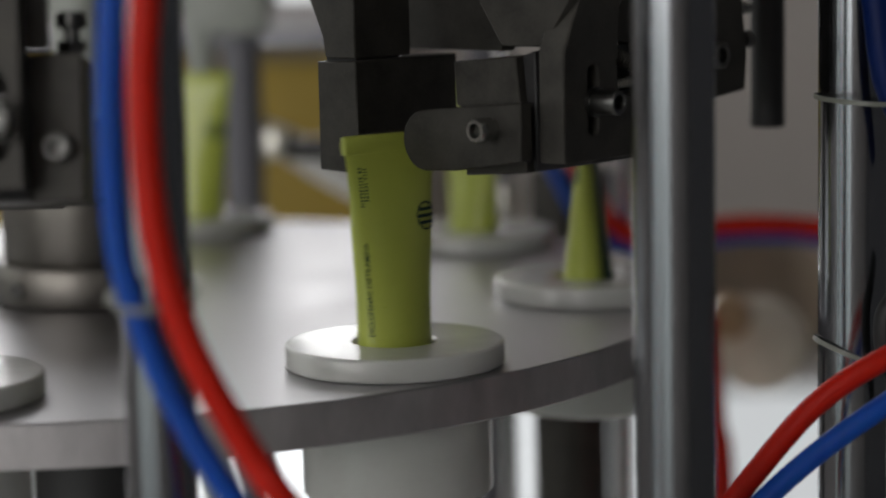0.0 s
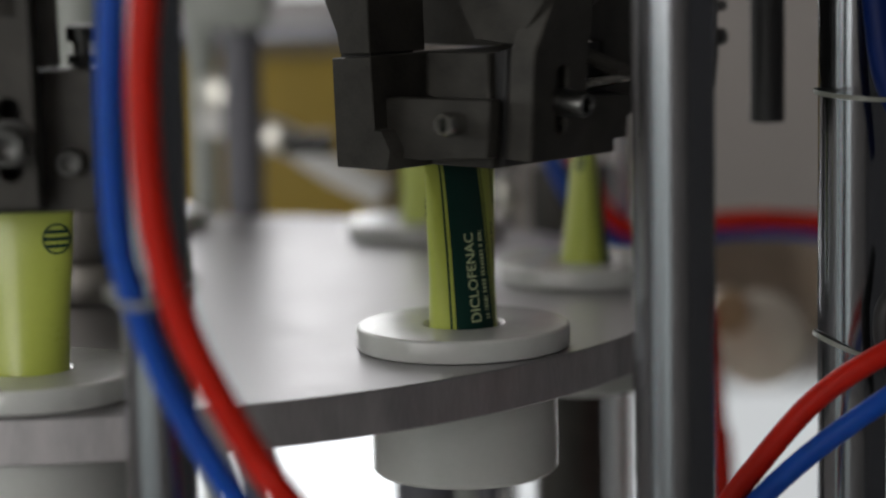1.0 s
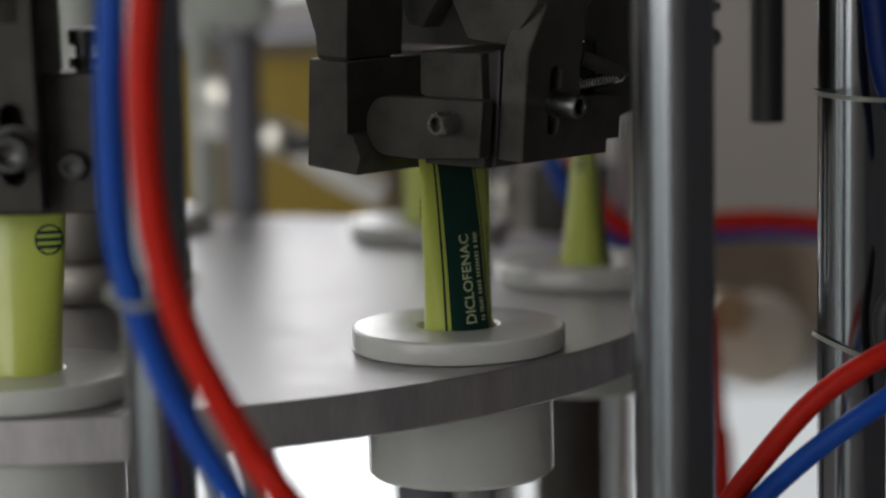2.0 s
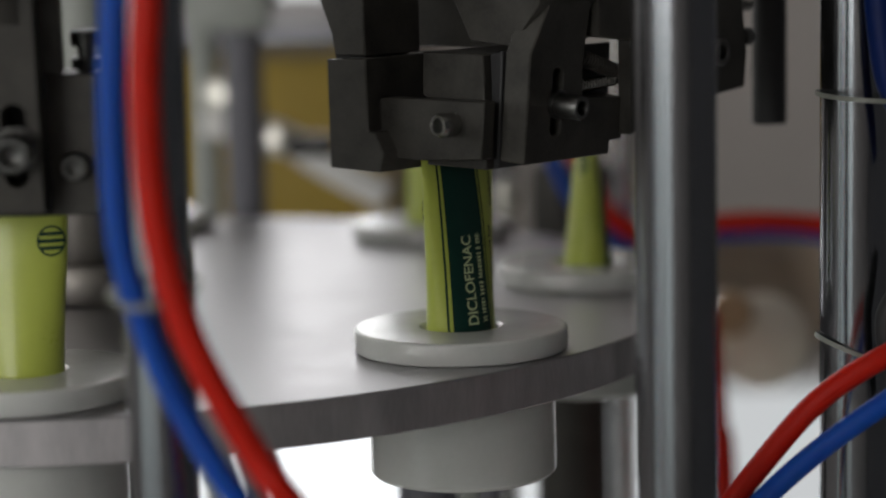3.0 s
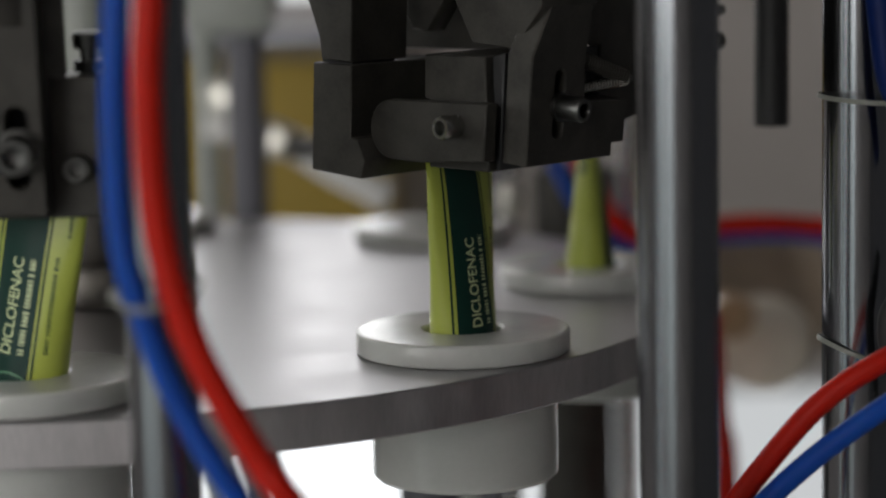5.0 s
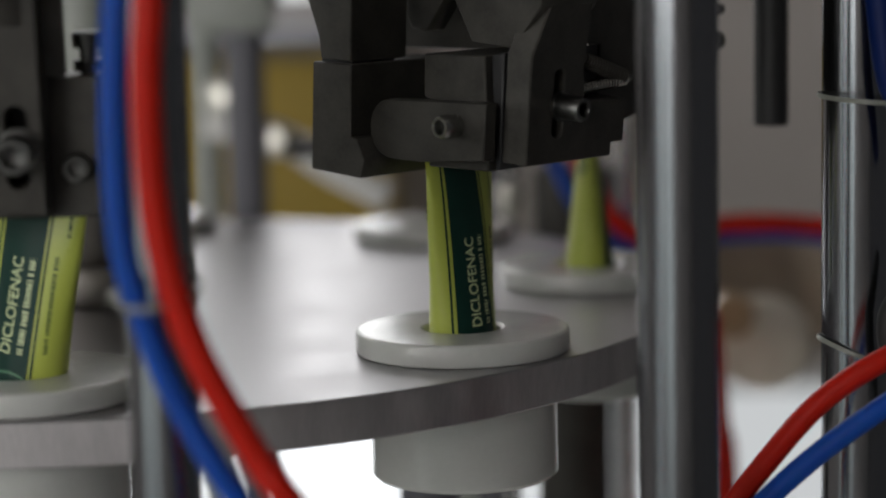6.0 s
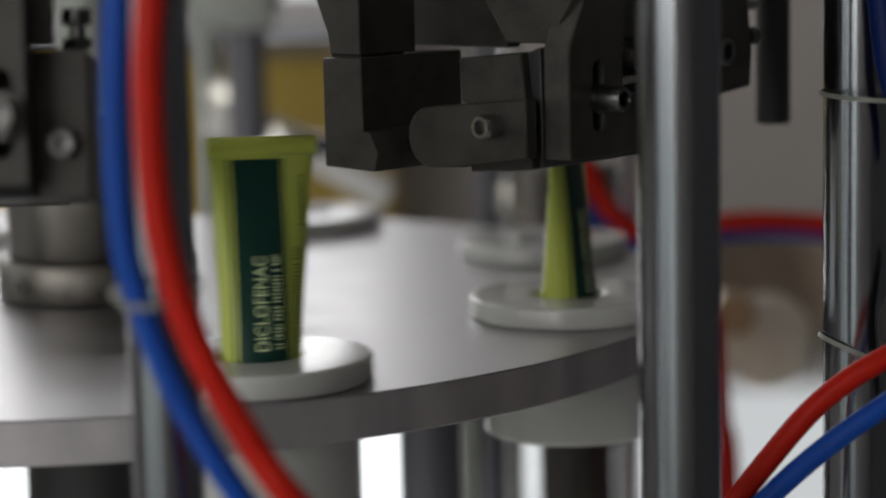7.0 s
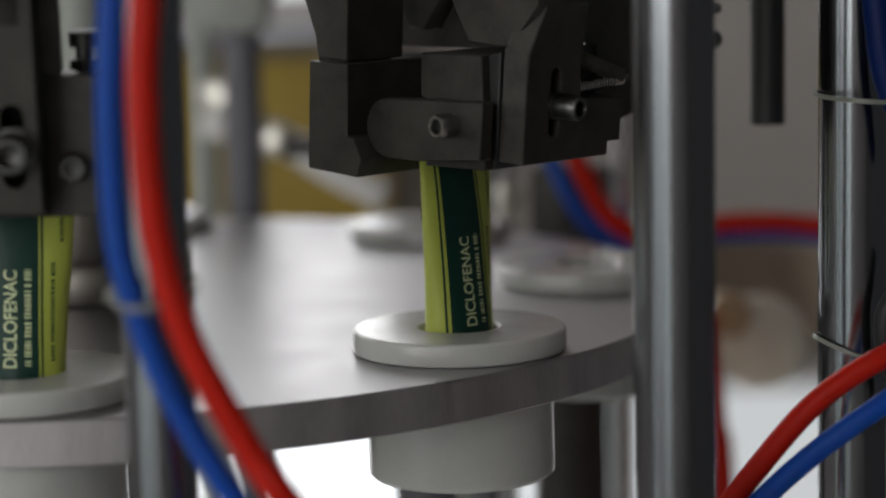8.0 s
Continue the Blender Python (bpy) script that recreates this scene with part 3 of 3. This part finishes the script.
def tie(x, y, z, rx, ry, tilt, label, lock=-1):
    """A nylon cable tie: an oval loop with its lock."""
    t = thing("cable_tie", label, "cable tie", "cable ties", m=pose(x, y, z, 0, tilt, 0))
    bm = bmesh.new()
    n = 48
    rings = [[bm.verts.new(((rx + o) * math.cos(2 * math.pi * i / n), (ry + o) * math.sin(2 * math.pi * i / n), h)) for i in range(n)] for o, h in ((0, -0.0008), (0.0007, -0.0008), (0.0007, 0.0008), (0, 0.0008))]
    for a, b in zip(rings, rings[1:] + rings[:1]):
        for i in range(n):
            bm.faces.new((a[i], a[(i + 1) % n], b[(i + 1) % n], b[i]))
    part("strap", bm, TIE, t)
    part("lock", box(lock * rx - 0.003, lock * rx + 0.001, -0.003, 0.003, -0.0020, 0.0020, bevel=0.0004), TIE, t)
    return t


tie(-0.0795, 0.632, 0.0545, 0.0115, 0.030, -4, "milky nylon cable tie round two hoses and a post")
tie(0.1490, 0.7920, 0.0925, 0.0150, 0.024, 4, "milky nylon cable tie round a guide post", 1)
tie(0.1478, 0.800, 0.0010, 0.0139, 0.0136, 22, "milky nylon cable tie hanging askew on a guide post", 1)

# ---- parts beside and under the table ----
def stand(name, x, y, r, z0, z1, mat, label, category="machine post"):
    t = thing(name, label, category, m=pose(x, y, 0))
    part("bar", rod(r, z0, z1, 0.0008, 40), mat, t)
    part("base_ring", lathe([(r + 0.0003, z0), (r + 0.006, z0), (r + 0.006, z0 + 0.008), (r + 0.0003, z0 + 0.008)], 40), mat, t)
    return t


stand("support_post", -0.0078, 1.0, 0.0136, DECK_Z + 0.0002, -0.018, GREY_METAL, "dark grey support post under the table")
stand("support_post", 0.0135, 1.16, 0.0078, DECK_Z + 0.0002, -0.018, LIGHT_METAL, "light grey support post under the table")
stand("support_post", 0.0200, 0.985, 0.0052, DECK_Z + 0.0002, -0.018, GREY_METAL, "thin grey support post under the table")
stand("cylinder_body", 0.0740, 1.27, 0.0222, DECK_Z + 0.0002, 0.02, BLACK_STEEL, "dark steel pneumatic cylinder body on the deck", "cylinder")
stand("support_post", 0.1030, 1.26, 0.0070, DECK_Z + 0.0002, 0.10, STEEL, "bright steel support post on the deck")
stand("support_post", 0.0275, 1.32, 0.0085, DECK_Z + 0.0002, 0.12, GREY_METAL, "grey support post behind the table")
stand("support_post", 0.0400, 1.32, 0.0068, DECK_Z + 0.0002, 0.12, STEEL, "bright steel post behind the table")
stand("support_post", -0.1130, 1.33, 0.0116, DECK_Z + 0.0002, 0.30, GREY_METAL, "grey painted pillar behind the table")
stand("support_post", -0.1405, 1.37, 0.0092, DECK_Z + 0.0002, 0.30, LIGHT_METAL, "light grey pillar behind the table")

stop = thing("stop_rod", "black rubber-sleeved rod hanging from the head", "machine rod", m=pose(0.1355, 0.92, 0))
part("sleeve", rod(0.0070, 0.0720, 0.3500, 0.0006, 40), RUBBER, stop)

# Added shallow domes, aimed so the side window mirrors as bright round spots.
DOME = Vector((-0.33, -0.93, 0.14)).to_track_quat("Z", "Y").to_matrix().to_4x4()
knob = thing("cap_nut", "polished steel dome on a pillar, tilted to mirror the window as a bright spot", "cap nut", "cap nuts", m=pose(-0.1302, 1.345, 0.0589))
part("dome", lathe([(0, -0.004), (0.0106, -0.004), (0.0110, -0.0005), (0.0096, 0.0005), (0.0066, 0.0015), (0.0034, 0.0020), (0, 0.0021)], 40, DOME), MIRROR, knob)
part("stem", rod(0.004, -0.030, -0.0042, 0.0004, 20, DOME), STEEL, knob)
copy_thing(knob, pose(-0.0995, 1.330, 0.0333))
cone = thing("ball_cap", "polished steel ball collar on a bright post", "post cap", m=pose(0.0400, 1.32, 0))
part("ball", lathe([(0.0070, -0.0150), (0.0084, -0.0140), (0.0096, -0.0095), (0.0100, -0.0040), (0.0096, 0.0015), (0.0084, 0.0060), (0.0070, 0.0070)], 40), MIRROR, cone)
pipe = thing("feed_pipe", "white enamelled bent feed pipe behind the table", "pipe")
part("pipe", sweep([(-0.140, 1.35, 0.042), (-0.0972, 1.35, 0.0328), (-0.0678, 1.35, 0.0150), (-0.0511, 1.35, 0.0055), (-0.0317, 1.35, -0.0050)], 0.0092, 24), WHITE_PAINT, pipe)

beam = thing("cross_beam", "light grey cross beam on two pillars behind the table", "machine beam")
part("beam", box(-0.42, -0.095, 1.345, 1.385, 0.108, 0.148, bevel=0.002), LIGHT_METAL, beam)
part("clamp", box(-0.144, -0.096, 1.310, 1.3446, 0.097, 0.130, bevel=0.002), LIGHT_METAL, beam)
part("clamp", box(-0.0910, -0.0610, 1.335, 1.365, 0.0215, 0.0320, bevel=0.001), RUBBER, pipe, "black pipe clamp")
cabinet = thing("storage_cabinet", "ochre painted wall cupboard hung on the far wall", "cabinet")
part("body", box(-0.80, -0.060, 2.70, 2.998, -0.40, 0.010, bevel=0.004), OCHRE, cabinet)
part("door", box(-0.420, -0.063, 2.682, 2.6996, -0.395, 0.006, bevel=0.003), OCHRE, cabinet)
part("door", box(-0.797, -0.424, 2.682, 2.6996, -0.395, 0.006, bevel=0.003), OCHRE, cabinet)
part("top_board", box(-0.83, -0.050, 2.67, 2.998, 0.0104, 0.035, bevel=0.003), GREY_METAL, cabinet)

drum = thing("bronze_housing", "rounded beige cast motor housing with a deep hollow face", "motor", m=pose(0.1830, 1.33, -0.0660))
BOWL = Vector((-0.10, -0.97, 0.22)).to_track_quat("Z", "Y").to_matrix().to_4x4()
part("shell", lathe([(0, -0.040), (0.030, -0.038), (0.044, -0.026), (0.050, -0.006), (0.0505, 0.010), (0.048, 0.0150), (0.0440, 0.0160), (0.0400, 0.0120), (0.0355, 0.000), (0.0270, -0.012), (0.014, -0.019), (0, -0.021)], 64, Matrix.Diagonal((1.12, 1, 0.98, 1)) @ BOWL), BRONZE, drum)
# Two added bodies give the hollow face its bright spot and dark recess.
part("core", lathe([(0, -0.020), (0.020, -0.016), (0.0275, -0.006), (0.0275, 0.002), (0.0220, 0.0110), (0.0120, 0.0160), (0, 0.0175)], 40, Matrix.Translation((-0.0001, -0.06, -0.0176)) @ BOWL), BOWL_BRIGHT, drum, "pale rounded body added as the lit spot of the hollow face")
part("boss", lathe([(0, -0.020), (0.012, -0.018), (0.0135, 0.000), (0.0110, 0.0050), (0, 0.0060)], 32, Matrix.Translation((-0.022, -0.085, 0.0029)) @ BOWL), BOWL_DARK, drum, "amber body added as the darker recess of the hollow face")
part("arm", box(0.060, 0.150, -0.008, 0.008, -0.010, 0.010, bevel=0.002), GREY_METAL, drum, "grey mounting arm")
part("stand", rod(0.010, DECK_Z + 0.0747, 0.030, m=pose(0.140, 0, 0)), GREY_METAL, drum, "grey upright stand")

# ---- movement ----
INDEX = ((0.0, 0.0), (0.1, 1.7), (0.2, 4.0), (0.3, 7.0), (0.4, 10.4), (0.5, 15.0), (0.6, 20.0), (0.7, 24.8), (0.8, 29.6), (0.9, 33.9), (1.0, 38.0), (1.1, 40.9), (1.2, 42.8), (1.3, 44.3), (1.4, 45.0))
STARTS = (-0.345, 3.0, 6.325)


def turned(t):
    """Degrees by which the table has indexed at t seconds."""
    total = 0.0
    for s in STARTS:
        d = t - s
        if s < 0:
            d -= 0.035 * min(1.0, t / 0.3)
        if d >= 1.4:
            total += 45.0
        elif d > 0:
            i = min(int(d * 10), 13)
            a, b = INDEX[i], INDEX[i + 1]
            total += a[1] + (b[1] - a[1]) * (d - a[0]) / (b[0] - a[0])
    return total


TICKS = sorted({round(i / 30, 4) for i in range(0, 35, 2)} | {1.2, 2.0, 2.9} | {round(3.0 + i / 15, 4) for i in range(0, 22)} | {4.5, 5.2, 6.2} | {round(6.3 + i / 15, 4) for i in range(0, 22)} | {7.8, 8.0})

# (seconds, outer swing, inner slide in m, inner tilt)
JAWS = ((0.0, 0, 0, 0), (0.85, 0, 0, 0), (0.92, 0.8, 0.002, 0.4), (1.0, 4.4, 0.0075, 1.8), (1.1, 5.9, 0.0035, 0.0), (1.2, 5.7, -0.0035, -3.4), (1.5, 5.4, -0.0040, -3.4), (2.9, 5.4, -0.0040, -3.4), (3.0, 5.4, 0.0040, 0.6), (3.06, 5.3, 0.0055, 1.4),
        (3.13, 4.8, 0.0050, 1.4), (3.22, 2.7, 0.0035, 1.0), (3.3, 0.2, 0, 0), (3.37, 0, 0, 0), (4.18, 0, 0, 0), (4.27, 0.7, 0.002, 0.4), (4.36, 4.4, 0.0070, 1.8), (4.43, 5.8, -0.0010, -2.0), (4.5, 5.4, -0.0040, -3.4), (6.2, 5.4, -0.0040, -3.4), (6.3, 5.4, 0.0040, 0.6),
        (6.36, 3.4, 0.0050, 1.2), (6.40, 1.0, 0.0030, 0.3), (6.46, 0.2, 0.001, 0.2), (6.52, 0, 0, 0), (7.52, 0, 0, 0), (7.6, 0.8, 0.002, 0.4), (7.68, 4.6, 0.0075, 1.6), (7.78, 5.8, -0.0025, -2.4), (7.9, 5.4, -0.0040, -3.4), (8.0, 5.4, -0.0040, -3.4))


# (seconds, swing of the side bracket, which opens ahead of its jaw)
BRACKET = tuple((t, a) for t, a, s, k in JAWS if not (2.8 < t < 3.35 or 6.1 < t < 6.5)) + ((2.82, 5.4), (2.9, 0.4), (3.3, 0.0), (6.12, 5.4), (6.2, 0.4), (6.5, 0.0))
BRACKET = tuple(sorted(BRACKET))


def swing(x, z, deg):
    """A turn about a pin that runs along the turning circle, at (x, z)."""
    return Matrix.Translation((x, 0, z)) @ Matrix.Rotation(radians(deg), 4, "Y") @ Matrix.Translation((-x, 0, -z))


def lean(slot, t):
    """Degrees by which a tube was pulled askew along the turning circle by the opening jaws."""
    if slot == 2:
        return float(np.interp(t, (3.08, 3.2, 3.43, 3.8, 4.3), (0.0, 6.2, 7.3, 6.6, 9.0)))
    if slot == 3:
        return 1.8 * min(1.0, max(0.0, (t - 6.40) / 0.3))
    return 0.0


def shift(slot, t):
    """Metres by which a tube was pulled along the turning circle by the opening jaws."""
    if slot == 2:
        return float(np.interp(t, (3.08, 3.2, 4.0, 4.3), (0.0, 0.0022, 0.0030, 0.0012)))
    return 0.0004 * lean(slot, t)


def twist(slot, t):
    """Degrees by which a tube was turned in its holder by the opening jaws."""
    if slot == 2:
        return float(np.interp(t, (3.08, 3.3, 3.55, 3.8, 4.3), (0.0, 14.0, 14.0, 6.0, -26.0)))
    return 0.0


def motions():
    walk(table, [(t, pose(CX, CY, 0, 0, 0, -turned(t))) for t in TICKS])
    for ob, slot, turn in tubes:
        walk(ob, [(t, station(REST + 45 * (slot - 1) - turned(t)) @ pose(0, shift(slot, t), 0.0007 * lean(slot, t), -lean(slot, t), 0, turn + twist(slot, t))) for t in TICKS])
    walk(pusher, [(t, station(REST, z=0.02 * min(1.0, max(0.0, 1 + k / 3.4)))) for t, a, s, k in JAWS])
    times = sorted({row[0] for row in JAWS + BRACKET})
    lead = [np.interp(times, *zip(*BRACKET)), np.interp(times, [row[0] for row in JAWS], [row[1] for row in JAWS])]
    for ob in jaw_sets[0][2].children:
        if ob.name.startswith("side_bracket"):
            walk(ob, [(t, swing(0.034, 0.275, b - a)) for t, b, a in zip(times, *lead)])
    for theta, inner, outer in jaw_sets:
        more = 2.0 if theta < 20 else 1.0
        walk(outer, [(t, station(theta, z=(more - 1) * 0.0012 * (5.4 - min(a, 5.4))) @ swing(0.034, 0.275, 5.4 - more * (5.4 - a))) for t, a, s, k in JAWS])
        walk(inner, [(t, station(theta, x=s, z=0.0004 * min(0.0, k)) @ swing(-0.020, 0.110, -k)) for t, a, s, k in JAWS])


motions()
